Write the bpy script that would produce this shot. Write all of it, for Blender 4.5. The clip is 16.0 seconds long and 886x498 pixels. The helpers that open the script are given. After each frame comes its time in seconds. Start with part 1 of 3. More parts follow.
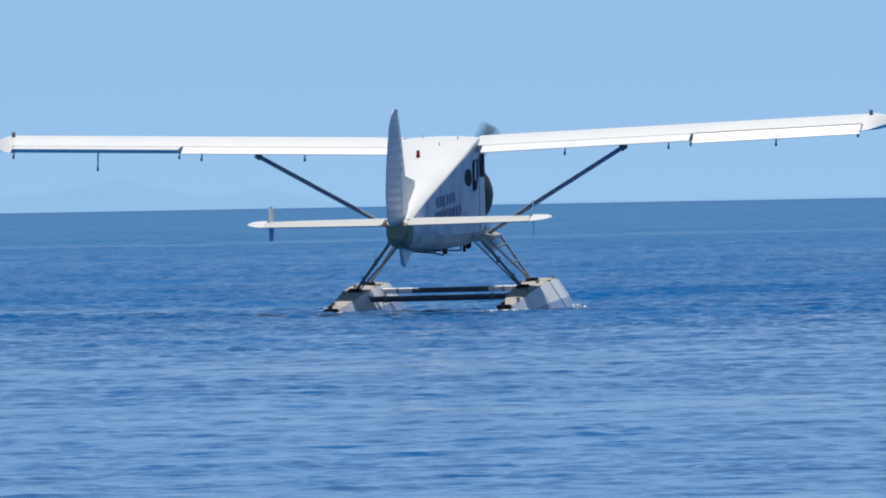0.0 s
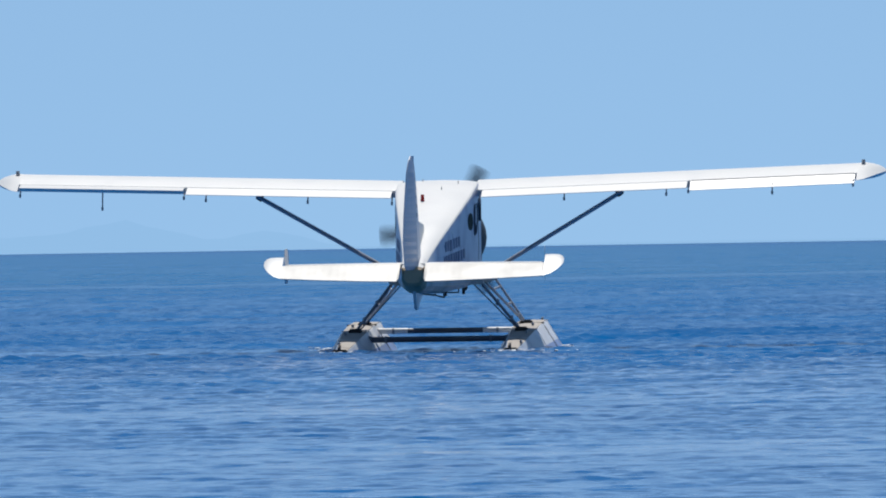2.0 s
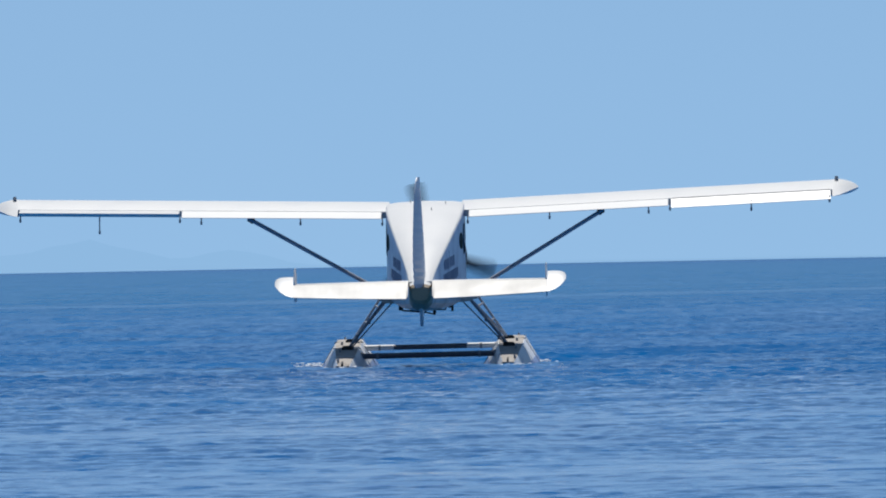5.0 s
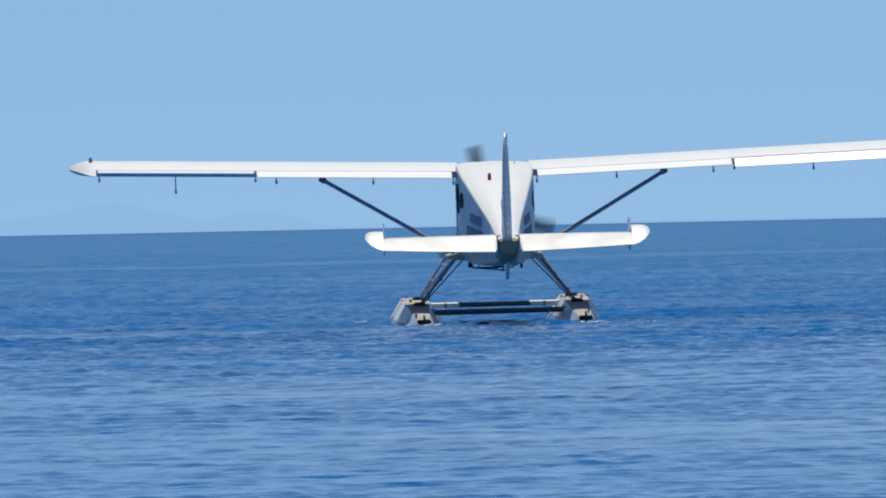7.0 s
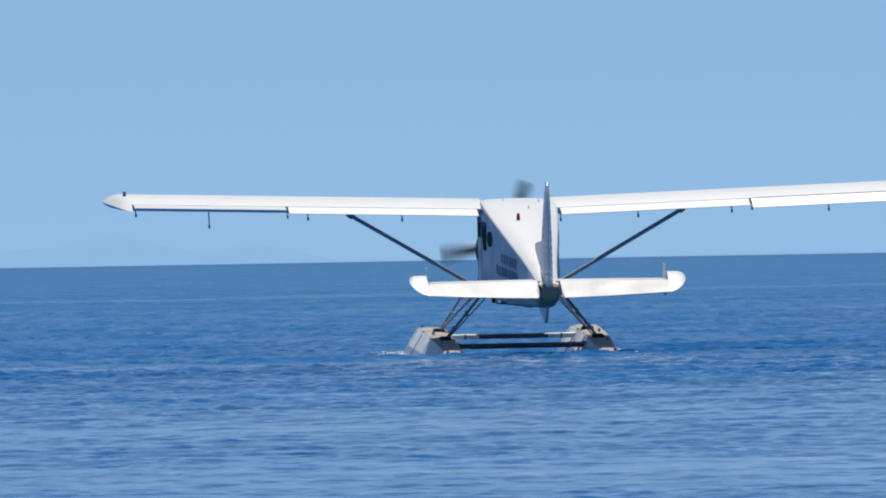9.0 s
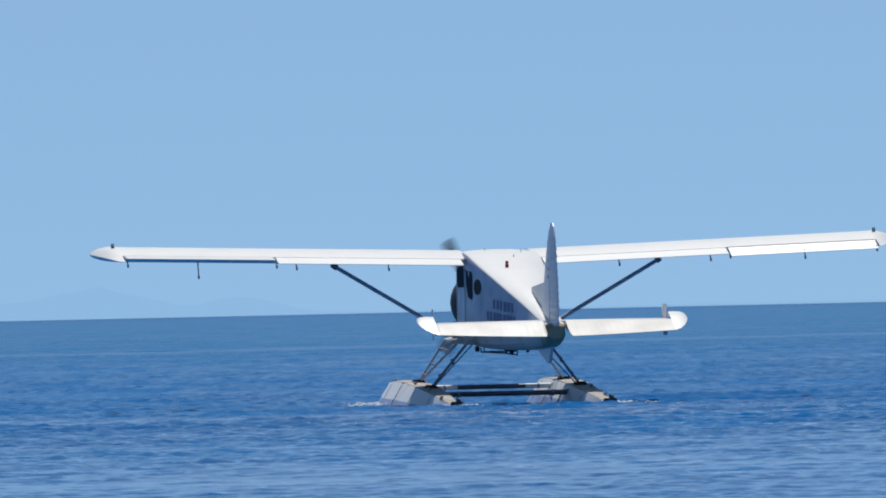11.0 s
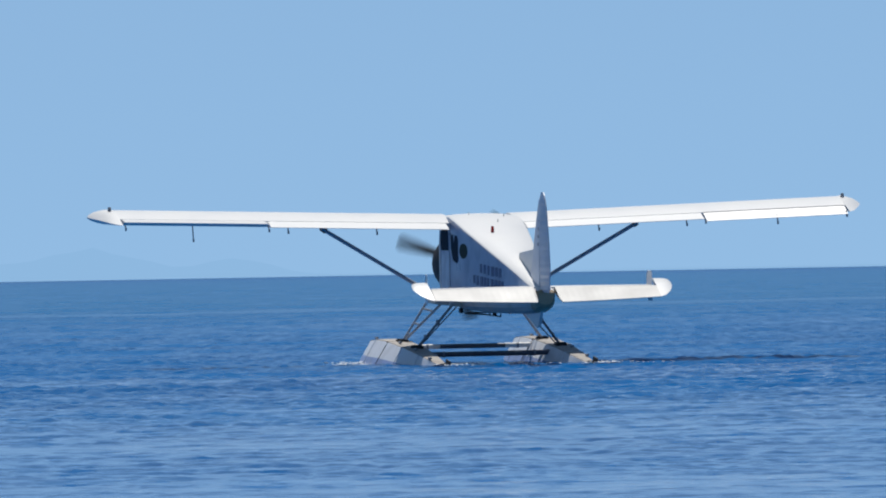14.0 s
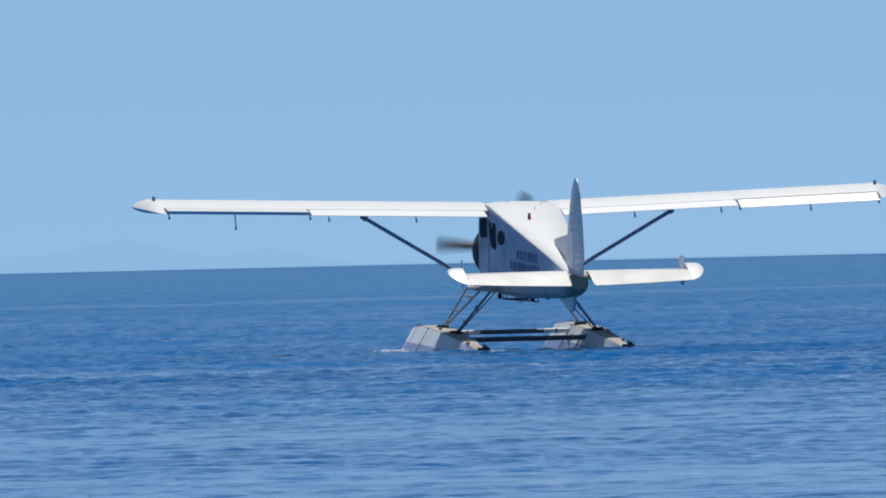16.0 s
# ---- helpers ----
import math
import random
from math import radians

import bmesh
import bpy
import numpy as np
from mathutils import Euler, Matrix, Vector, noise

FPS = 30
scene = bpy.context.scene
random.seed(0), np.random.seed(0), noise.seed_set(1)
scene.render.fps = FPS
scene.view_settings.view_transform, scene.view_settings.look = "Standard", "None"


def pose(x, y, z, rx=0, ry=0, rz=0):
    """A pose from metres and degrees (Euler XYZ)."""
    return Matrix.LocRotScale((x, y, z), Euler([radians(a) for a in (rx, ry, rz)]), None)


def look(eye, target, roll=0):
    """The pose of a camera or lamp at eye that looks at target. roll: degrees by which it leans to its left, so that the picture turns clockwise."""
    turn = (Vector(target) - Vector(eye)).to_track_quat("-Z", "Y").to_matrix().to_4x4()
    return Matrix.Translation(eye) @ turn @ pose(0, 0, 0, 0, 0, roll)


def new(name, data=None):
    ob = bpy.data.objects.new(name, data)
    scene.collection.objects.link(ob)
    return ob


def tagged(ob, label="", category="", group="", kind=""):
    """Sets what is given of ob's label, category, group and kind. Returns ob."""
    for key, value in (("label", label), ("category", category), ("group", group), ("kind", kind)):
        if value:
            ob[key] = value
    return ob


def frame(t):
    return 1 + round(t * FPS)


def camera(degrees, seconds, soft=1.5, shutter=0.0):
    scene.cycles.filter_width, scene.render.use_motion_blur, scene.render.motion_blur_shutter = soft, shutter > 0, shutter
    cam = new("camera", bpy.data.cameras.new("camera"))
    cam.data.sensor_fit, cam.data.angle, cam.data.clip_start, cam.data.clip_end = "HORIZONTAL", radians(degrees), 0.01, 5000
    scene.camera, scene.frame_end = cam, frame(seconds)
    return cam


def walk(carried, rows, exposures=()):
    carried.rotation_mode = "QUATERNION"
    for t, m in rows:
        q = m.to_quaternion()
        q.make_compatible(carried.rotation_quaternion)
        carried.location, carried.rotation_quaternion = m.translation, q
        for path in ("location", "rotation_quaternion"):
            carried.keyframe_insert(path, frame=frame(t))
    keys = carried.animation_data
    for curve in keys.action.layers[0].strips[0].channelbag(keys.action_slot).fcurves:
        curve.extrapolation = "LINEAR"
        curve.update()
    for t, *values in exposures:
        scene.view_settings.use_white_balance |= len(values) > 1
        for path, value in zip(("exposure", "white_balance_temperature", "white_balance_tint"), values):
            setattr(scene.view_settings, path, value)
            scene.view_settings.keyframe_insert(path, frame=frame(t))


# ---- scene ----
# Camera: hand-held on the shore, far from the aeroplane, long lens.
EYE = (0.0, 0.0, 1.790)
CAMERA_ROWS = [
    (0, 89.8164, 1.0308, 0.2020),
    (0.5, 89.8359, 1.0817, 0.1498),
    (1, 89.9173, 0.9273, 0.1788),
    (1.5, 89.9517, 0.9676, 0.2051),
    (2, 89.9715, 0.9273, 0.2184),
    (2.5, 89.9872, 0.8064, 0.2253),
    (3, 90.0154, 0.8461, 0.1658),
    (3.5, 90.0186, 0.9615, 0.1007),
    (3.7, 90.0228, 0.9615, 0.0839),
    (5.8, 90.0386, 1.1529, 0.0971),
    (6, 90.0000, 1.1132, 0.1201),
    (6.5, 89.9301, 1.1529, 0.1992),
    (7, 89.8956, 1.1927, 0.1888),
    (7.5, 89.9708, 1.1124, 0.1856),
    (8, 89.9928, 0.9932, 0.1920),
    (10.3, 90.1342, 1.1333, 0.1559),
    (10.5, 90.1613, 1.2139, 0.1505),
    (11, 90.2084, 1.2599, 0.1196),
    (11.5, 90.1638, 1.1481, 0.0241),
    (12, 90.1399, 1.1927, -0.0293),
    (12.5, 90.1472, 1.1529, -0.0838),
    (13, 90.1809, 1.1529, -0.0404),
    (13.5, 90.1947, 0.9542, 0.0510),
    (14, 90.0699, 1.0366, 0.0969),
    (14.5, 90.0131, 1.1667, 0.1490),
    (15, 89.9959, 1.0571, 0.1660),
    (15.5, 89.9931, 1.3972, 0.2031),
    (16, 90.0312, 1.3303, 0.2257),
]
cam = camera(3.2717, 16.0, soft=1.9, shutter=0.2)
walk(cam, [(t, pose(*EYE, rx, ry, rz)) for t, rx, ry, rz in CAMERA_ROWS], exposures=[(0, 0.11), (1.5, 0.09), (3.05, 0.1), (3.5, 0.02), (16, -0.005)])

# World, sun, exposure.
SUN_EL, SUN_AZ = radians(63), radians(1)
world = bpy.data.worlds.new("sky")
scene.world = world
world.use_nodes = True
wn, wl = world.node_tree.nodes, world.node_tree.links
sky = wn.new("ShaderNodeTexSky")
sky.sky_type = "NISHITA"
sky.sun_disc = False
sky.sun_elevation, sky.sun_rotation = SUN_EL, SUN_AZ
sky.air_density, sky.dust_density, sky.ozone_density = 0.5, 0.0, 1.0
# clear sea air: the horizon takes the blue of the sky some degrees higher
wt, lift = wn.new("ShaderNodeTexCoord"), wn.new("ShaderNodeVectorMath")
lift.inputs[1].default_value = (0, 0, 0.15)
wl.new(wt.outputs["Generated"], lift.inputs[0])
wl.new(lift.outputs[0], sky.inputs[0])
tint = wn.new("ShaderNodeMix")
tint.data_type, tint.blend_type = "RGBA", "MULTIPLY"
tint.inputs[0].default_value = 1.0
tint.inputs[7].default_value = (0.925, 0.985, 0.885, 1.0)
wl.new(sky.outputs[0], tint.inputs[6])
wl.new(tint.outputs[2], wn["Background"].inputs[0])
wn["Background"].inputs[1].default_value = 0.137
sun = new("sun", bpy.data.lights.new("sun", "SUN"))
sun.data.energy, sun.data.angle, sun.data.color = 3.7, radians(0.5), (1.0, 0.96, 0.9)
sun.matrix_world = look((0, 0, 60), (math.sin(-SUN_AZ) * math.cos(SUN_EL) * 10, -math.cos(SUN_AZ) * math.cos(SUN_EL) * 10, 60 - math.sin(SUN_EL) * 10))


# ---- materials ----
def material(name, color, rough=0.5, metal=0.0, spread=0.12, scale=6.0, dirt_or_reflection=None, mottle_amount=0.3, bump=0.0, bump_scale=40.0, mottle_from=0.5):
    """A surface with large stains or mottled reflections in its colour, fine grain and a little relief."""
    m = bpy.data.materials.new(name)
    m.use_nodes = True
    n, l = m.node_tree.nodes, m.node_tree.links
    b = n["Principled BSDF"]
    tc = n.new("ShaderNodeTexCoord")
    big, fine = n.new("ShaderNodeTexNoise"), n.new("ShaderNodeTexNoise")
    big.inputs["Scale"].default_value, big.inputs["Detail"].default_value = scale * 0.3, 6
    fine.inputs["Scale"].default_value, fine.inputs["Detail"].default_value = scale * 9, 3
    for q in (big, fine):
        l.new(tc.outputs["Object"], q.inputs["Vector"])
    ramp = n.new("ShaderNodeValToRGB")
    lo = tuple(c * (1 - spread) for c in color)
    hi = tuple(min(1.0, c * (1 + spread)) for c in color)
    ramp.color_ramp.elements[0].position, ramp.color_ramp.elements[1].position = 0.3, 0.7
    ramp.color_ramp.elements[0].color, ramp.color_ramp.elements[1].color = (*lo, 1), (*hi, 1)
    l.new(fine.outputs["Fac"], ramp.inputs[0])
    mix = n.new("ShaderNodeMix")
    mix.data_type = "RGBA"
    mottle = n.new("ShaderNodeMapRange")
    mottle.inputs[1].default_value, mottle.inputs[2].default_value = mottle_from, mottle_from + 0.2
    mottle.inputs[4].default_value = mottle_amount if dirt_or_reflection else 0.0
    l.new(big.outputs["Fac"], mottle.inputs[0])
    l.new(mottle.outputs[0], mix.inputs[0])
    l.new(ramp.outputs[0], mix.inputs[6])
    mix.inputs[7].default_value = (*(dirt_or_reflection or color), 1)
    l.new(mix.outputs[2], b.inputs["Base Color"])
    rr = n.new("ShaderNodeMapRange")
    rr.inputs[3].default_value, rr.inputs[4].default_value = max(0.02, rough - 0.1), min(1, rough + 0.12)
    l.new(big.outputs["Fac"], rr.inputs[0])
    l.new(rr.outputs[0], b.inputs["Roughness"])
    b.inputs["Metallic"].default_value = metal
    if bump:
        bn, bt = n.new("ShaderNodeBump"), n.new("ShaderNodeTexNoise")
        bt.inputs["Scale"].default_value = bump_scale
        l.new(tc.outputs["Object"], bt.inputs["Vector"])
        bn.inputs["Strength"].default_value, bn.inputs["Distance"].default_value = bump, 0.004
        l.new(bt.outputs["Fac"], bn.inputs["Height"])
        l.new(bn.outputs[0], b.inputs["Normal"])
    return m


WHITE = material("white_paint", (0.76, 0.76, 0.745), 0.42, spread=0.03, dirt_or_reflection=(0.64, 0.64, 0.6), mottle_amount=0.25, bump=0.08, bump_scale=5)
# fuselage sides: their shade and mottled sea reflections are put into the colour
SIDE = material("shaded_side_paint", (0.31, 0.375, 0.52), 0.3, spread=0.04, scale=7, dirt_or_reflection=(0.16, 0.2, 0.34), mottle_amount=0.8, bump=0.25, bump_scale=4, mottle_from=0.47)
FINPAINT = material("pale_grey_tail_paint", (0.64, 0.67, 0.73), 0.4, spread=0.05, dirt_or_reflection=(0.5, 0.53, 0.6), mottle_amount=0.5)
BELLY = material("grey_belly_paint", (0.5, 0.48, 0.45), 0.4, spread=0.06, dirt_or_reflection=(0.26, 0.24, 0.18), mottle_amount=0.7)
TAILEND = material("oily_grey_tail_paint", (0.5, 0.37, 0.23), 0.55, spread=0.12, scale=12, dirt_or_reflection=(0.22, 0.16, 0.07), mottle_amount=0.7)
FLOATSIDE = material("float_paint", (0.8, 0.81, 0.82), 0.45, spread=0.05, dirt_or_reflection=(0.5, 0.5, 0.48), mottle_amount=0.4, bump=0.2, bump_scale=8)
FLOATLOW = material("lower_float_blue_grey", (0.28, 0.36, 0.58), 0.4, spread=0.06, dirt_or_reflection=(0.2, 0.22, 0.25), mottle_amount=0.4)
DECK = material("worn_float_deck", (0.42, 0.385, 0.345), 0.8, spread=0.2, scale=9, dirt_or_reflection=(0.12, 0.1, 0.085), mottle_amount=0.7, bump=0.4, mottle_from=0.55)
STRUT = material("dark_grey_strut", (0.21, 0.235, 0.275), 0.45, spread=0.2, dirt_or_reflection=(0.2, 0.2, 0.2), mottle_amount=0.3)
DARKBAR = material("dark_tube", (0.1, 0.11, 0.14), 0.4, 0.1, spread=0.1, dirt_or_reflection=(0.2, 0.2, 0.2), mottle_amount=0.3)
LIFT = material("slate_grey_strut", (0.32, 0.36, 0.42), 0.45, spread=0.1, dirt_or_reflection=(0.25, 0.26, 0.28), mottle_amount=0.3)
FABRIC = material("cream_white_fabric_paint", (0.55, 0.54, 0.505), 0.5, spread=0.03, dirt_or_reflection=(0.5, 0.48, 0.44), mottle_amount=0.3)
BLACK = material("black_paint", (0.014, 0.014, 0.016), 0.6, spread=0.2)
STEEL = material("grey_steel_tube", (0.42, 0.44, 0.47), 0.4, 0.2, spread=0.12)
RUBBER = material("black_rubber", (0.025, 0.025, 0.025), 0.8, spread=0.3)
RED = material("red_lens", (0.5, 0.02, 0.015), 0.25, spread=0.1)
MARK = material("slate_blue_lettering", (0.11, 0.12, 0.22), 0.45, spread=0.15)
GREY = material("pale_grey_marking", (0.3, 0.32, 0.38), 0.5, spread=0.1)
PALE = material("pale_grey_paint", (0.82, 0.83, 0.84), 0.5, spread=0.06)
SEAM = material("seam_shadow_grey", (0.34, 0.34, 0.35), 0.6, spread=0.1)
PROP = material("dark_grey_blade", (0.05, 0.055, 0.06), 0.4, 0.3, spread=0.2)
GLASS = bpy.data.materials.new("cabin_glass")
GLASS.use_nodes = True
GLASS.node_tree.nodes["Principled BSDF"].inputs["Base Color"].default_value = (0.07, 0.078, 0.092, 1)
GLASS.node_tree.nodes["Principled BSDF"].inputs["Roughness"].default_value = 0.2
GLASS.node_tree.nodes["Principled BSDF"].inputs["Specular IOR Level"].default_value = 0.0
GLASS.node_tree.nodes["Principled BSDF"].inputs["IOR"].default_value = 1.2
OVALGLASS = GLASS.copy()
OVALGLASS.name = "olive_tinted_glass"
OVALGLASS.node_tree.nodes["Principled BSDF"].inputs["Base Color"].default_value = (0.1, 0.105, 0.085, 1)
FOAM = material("sea_foam", (0.75, 0.8, 0.84), 0.7, spread=0.08, scale=20, bump=0.5, bump_scale=30)


def water_material():
    """Blue sea: a mirror of the sky where it lies smooth, its own body colour where ripples stand up to the eye."""
    m = bpy.data.materials.new("sea_water")
    m.use_nodes = True
    n, l = m.node_tree.nodes, m.node_tree.links
    b = n["Principled BSDF"]
    b.inputs["IOR"].default_value = 1.333
    b.inputs["Specular Tint"].default_value = (0.6, 0.94, 1.0, 1)
    b.inputs["Specular IOR Level"].default_value = 0.4
    tc, sep = n.new("ShaderNodeTexCoord"), n.new("ShaderNodeSeparateXYZ")
    l.new(tc.outputs["Object"], sep.inputs[0])
    X, Y = sep.outputs["X"], sep.outputs["Y"]

    def math_node(op, p, q):
        node = n.new("ShaderNodeMath")
        node.operation = op
        for socket, v in zip(node.inputs, (p, q)):
            if isinstance(v, (int, float)):
                socket.default_value = v
            else:
                l.new(v, socket)
        return node.outputs[0]

    def remap(src, lo, hi, to_lo, to_hi, kind="LINEAR"):
        node = n.new("ShaderNodeMapRange")
        node.interpolation_type = kind
        l.new(src, node.inputs[0])
        for i, v in enumerate((lo, hi, to_lo, to_hi)):
            node.inputs[i + 1].default_value = v
        return node.outputs[0]

    def streaks(sx, sy, detail, rough):
        mapping, tex = n.new("ShaderNodeMapping"), n.new("ShaderNodeTexNoise")
        mapping.inputs["Scale"].default_value = (sx, sy, 1)
        tex.inputs["Scale"].default_value, tex.inputs["Detail"].default_value, tex.inputs["Roughness"].default_value = 1.0, detail, rough
        l.new(tc.outputs["Object"], mapping.inputs[0])
        l.new(mapping.outputs[0], tex.inputs["Vector"])
        return tex.outputs["Fac"]

    def ramp(src, lo, hi, stops):
        """A curve over src from (place, value) stops."""
        node = n.new("ShaderNodeValToRGB")
        l.new(remap(src, lo, hi, 0, 1), node.inputs[0])
        el = node.color_ramp.elements
        el[0].position, el[1].position = (stops[0][0] - lo) / (hi - lo), (stops[-1][0] - lo) / (hi - lo)
        el[0].color, el[1].color = (*[stops[0][1]] * 3, 1), (*[stops[-1][1]] * 3, 1)
        for place, v in stops[1:-1]:
            el.new((place - lo) / (hi - lo)).color = (v, v, v, 1)
        return node.outputs[0]

    def blend(fac, p, q):
        node = n.new("ShaderNodeMix")
        node.data_type = "RGBA"
        l.new(fac, node.inputs[0])
        for i, v in ((6, p), (7, q)):
            if isinstance(v, tuple):
                node.inputs[i].default_value = v
            else:
                l.new(v, node.inputs[i])
        return node.outputs[2]

    gust = streaks(0.16, 0.035, 6, 0.6)
    # body colour: deep blue, greener farther offshore, dark again along the horizon
    body = blend(remap(gust, 0.35, 0.65, 0, 1), (0.001, 0.08, 0.262, 1), (0.001, 0.11, 0.33, 1))
    body = blend(remap(Y, 260, 900, 0, 0.85, "SMOOTHSTEP"), body, (0.0003, 0.118, 0.298, 1))
    body = blend(remap(Y, 2400, 4300, 0, 1), body, (0.0006, 0.085, 0.27, 1))
    l.new(body, b.inputs["Base Color"])
    l.new(remap(Y, 150, 800, 0.1, 0.26, "SMOOTHSTEP"), b.inputs["Roughness"])
    # share of the surface whose ripples are too small for the mesh and show the body colour
    near, far = streaks(2.1, 0.5, 5, 0.66), streaks(1.2, 0.05, 4, 0.6)
    pick = n.new("ShaderNodeMix")
    l.new(remap(Y, 230, 480, 0, 1), pick.inputs[0])
    l.new(near, pick.inputs[2])
    l.new(far, pick.inputs[3])
    depth = ramp(Y, 0, 1000, ((90, -0.34), (165, -0.2), (200, 0.12), (235, 0.46), (300, 0.46), (420, 0.36), (700, 0.28), (1000, 0.2)))
    swing = ramp(Y, 0, 1000, ((90, 3.0), (170, 2.6), (300, 2.1), (600, 0.9), (1000, 0.6)))
    share = math_node("ADD", depth, math_node("MULTIPLY", swing, math_node("SUBTRACT", pick.outputs[0], 0.5)))
    share = math_node("ADD", share, math_node("MULTIPLY", 0.9, math_node("SUBTRACT", gust, 0.5)))
    # broader wavelet backs painted in as crisp dark dashes, close to the shore
    backs = math_node("MULTIPLY", remap(streaks(0.75, 0.4, 3, 0.55), 0.53, 0.62, 0, 1, "SMOOTHSTEP"), ramp(Y, 0, 1000, ((100, 0.5), (180, 0.42), (260, 0.2), (420, 0.0))))
    share = math_node("ADD", share, math_node("SUBTRACT", backs, ramp(Y, 0, 1000, ((100, 0.12), (180, 0.1), (260, 0.05), (420, 0.0)))))
    # lanes: a thin slick far out; a smooth and a wind-dark lane behind the aeroplane, fading to one side
    along = math_node("SUBTRACT", Y, math_node("MULTIPLY", X, 0.3))
    bent = math_node("ADD", along, remap(gust, 0.3, 0.7, -5, 5))
    across = math_node("SUBTRACT", Y, math_node("MULTIPLY", X, 2.0))
    slick = ramp(math_node("ADD", across, remap(gust, 0.3, 0.7, -10, 10)), 640, 780, ((678, 0.0), (694, 0.75), (716, 0.75), (732, 0.0)))
    lane = ramp(bent, 220, 300, ((224, 0.0), (232, -0.46), (243, -0.42), (248, 0.0), (253, 0.42), (260, 0.38), (270, 0.0)))
    lane = math_node("MULTIPLY", lane, remap(X, -3, 5, 1.0, 0.2))
    # churned water left and right of the aeroplane's way
    churn = math_node("MULTIPLY", ramp(bent, 240, 310, ((262, 0.0), (270, 0.2), (286, 0.24), (298, 0.0))), ramp(X, -4, 12, ((-1.0, 0.0), (2.0, 1.0), (6.0, 0.8), (10.0, 0.0))))
    share = math_node("ADD", math_node("SUBTRACT", math_node("SUBTRACT", share, slick), lane), churn)
    rough_water, mix = n.new("ShaderNodeBsdfDiffuse"), n.new("ShaderNodeMixShader")
    l.new(body, rough_water.inputs[0])
    l.new(remap(share, 0, 0.95, 0, 0.95), mix.inputs[0])
    l.new(b.outputs[0], mix.inputs[1])
    l.new(rough_water.outputs[0], mix.inputs[2])
    l.new(mix.outputs[0], n["Material Output"].inputs[0])
    bump = n.new("ShaderNodeBump")
    bump.inputs["Distance"].default_value = 0.05
    l.new(remap(gust, 0.35, 0.65, 0.08, 0.3), bump.inputs["Strength"])
    l.new(streaks(3.4, 0.9, 4, 0.5), bump.inputs["Height"])
    l.new(bump.outputs[0], b.inputs["Normal"])
    return m


WATER = water_material()


# ---- mesh helpers ----
WATERLINE = 2.80  # the aeroplane is drawn from its wing root; its origin is at the waterline


def to_mesh(bm, name, mats, angle=35):
    bmesh.ops.recalc_face_normals(bm, faces=bm.faces)
    me = bpy.data.meshes.new(name)
    bm.to_mesh(me)
    bm.free()
    for m in (mats if isinstance(mats, (list, tuple)) else (mats,)):
        me.materials.append(m)
    me.polygons.foreach_set("use_smooth", [True] * len(me.polygons))
    me.set_sharp_from_angle(angle=radians(angle))
    return me


def part(name, bm, mat, parent, label="", at=None, angle=35):
    """One mesh under a thing or part; at: its origin in the aeroplane's drawing space."""
    if at is not None:
        bmesh.ops.translate(bm, vec=-Vector(at), verts=bm.verts)
    ob = new(name, to_mesh(bm, name, mat, angle))
    ob.parent = parent
    if at is not None:
        ob.location = at
    return tagged(ob, label)


def loft(rings, bm=None, caps=True, mat=None):
    """Skins closed rings of equal length."""
    bm = bm or bmesh.new()
    vs = [[bm.verts.new(p) for p in r] for r in rings]
    for a, b in zip(vs, vs[1:]):
        k = len(a)
        for i in range(k):
            f = bm.faces.new((a[i], a[(i + 1) % k], b[(i + 1) % k], b[i]))
            if mat:
                f.material_index = mat(f.calc_center_median())
    if caps:
        for r in (vs[0], vs[-1]):
            f = bm.faces.new(r)
            if mat:
                f.material_index = mat(f.calc_center_median())
    return bm


def tube(p0, p1, r0, r1=None, k=10, bm=None, flat=1.0, long=None):
    """A round or streamlined bar between two points; flat < 1 thins it across the axis 'long'."""
    p0, p1 = Vector(p0), Vector(p1)
    r1 = r0 if r1 is None else r1
    d = (p1 - p0).normalized()
    u = Vector(long) if long else (Vector((0, 1, 0)) if abs(d.y) < 0.8 else Vector((1, 0, 0)))
    u = (u - d * u.dot(d)).normalized()
    v = d.cross(u)
    ring = lambda p, r: [p + u * (r * math.cos(6.2832 * i / k)) + v * (r * flat * math.sin(6.2832 * i / k)) for i in range(k)]
    return loft([ring(p0, r0), ring(p1, r1)], bm)


def box(x0, x1, y0, y1, z0, z1, bm=None, bevel=0.0):
    bm = bm or bmesh.new()
    r = bmesh.ops.create_cube(bm, size=1, matrix=Matrix.LocRotScale(((x0 + x1) / 2, (y0 + y1) / 2, (z0 + z1) / 2), None, (x1 - x0, y1 - y0, z1 - z0)))
    if bevel:
        es = {e for v in r["verts"] for e in v.link_edges}
        bmesh.ops.bevel(bm, geom=list(es), offset=bevel, segments=2, affect="EDGES")
    return bm


def plate(outline, thick, axis="x", at=0.0, bm=None, bevel=0.0):
    """A flat panel from an outline (y, z) at x, with thickness."""
    a = [Vector((at - thick / 2, y, z)) for y, z in outline]
    b = [Vector((at + thick / 2, y, z)) for y, z in outline]
    bm = loft([a, b], bm)
    if bevel:
        bmesh.ops.bevel(bm, geom=list(bm.edges), offset=bevel, segments=1, affect="EDGES")
    return bm


# ---- sea ----
def wave_set(count, lo, hi, steep, seed, spread):
    rnd = random.Random(seed)
    out = []
    for i in range(count):
        lam = lo * (hi / lo) ** ((i + rnd.random()) / count)
        ang = radians(-95 + rnd.gauss(0, spread))
        size = lam if lam < 0.6 else 0.6 * (lam / 0.6) ** 0.4
        out.append((lam, math.cos(ang), math.sin(ang), rnd.random() * 6.283, steep * size * (0.6 + 0.8 * rnd.random())))
    return out


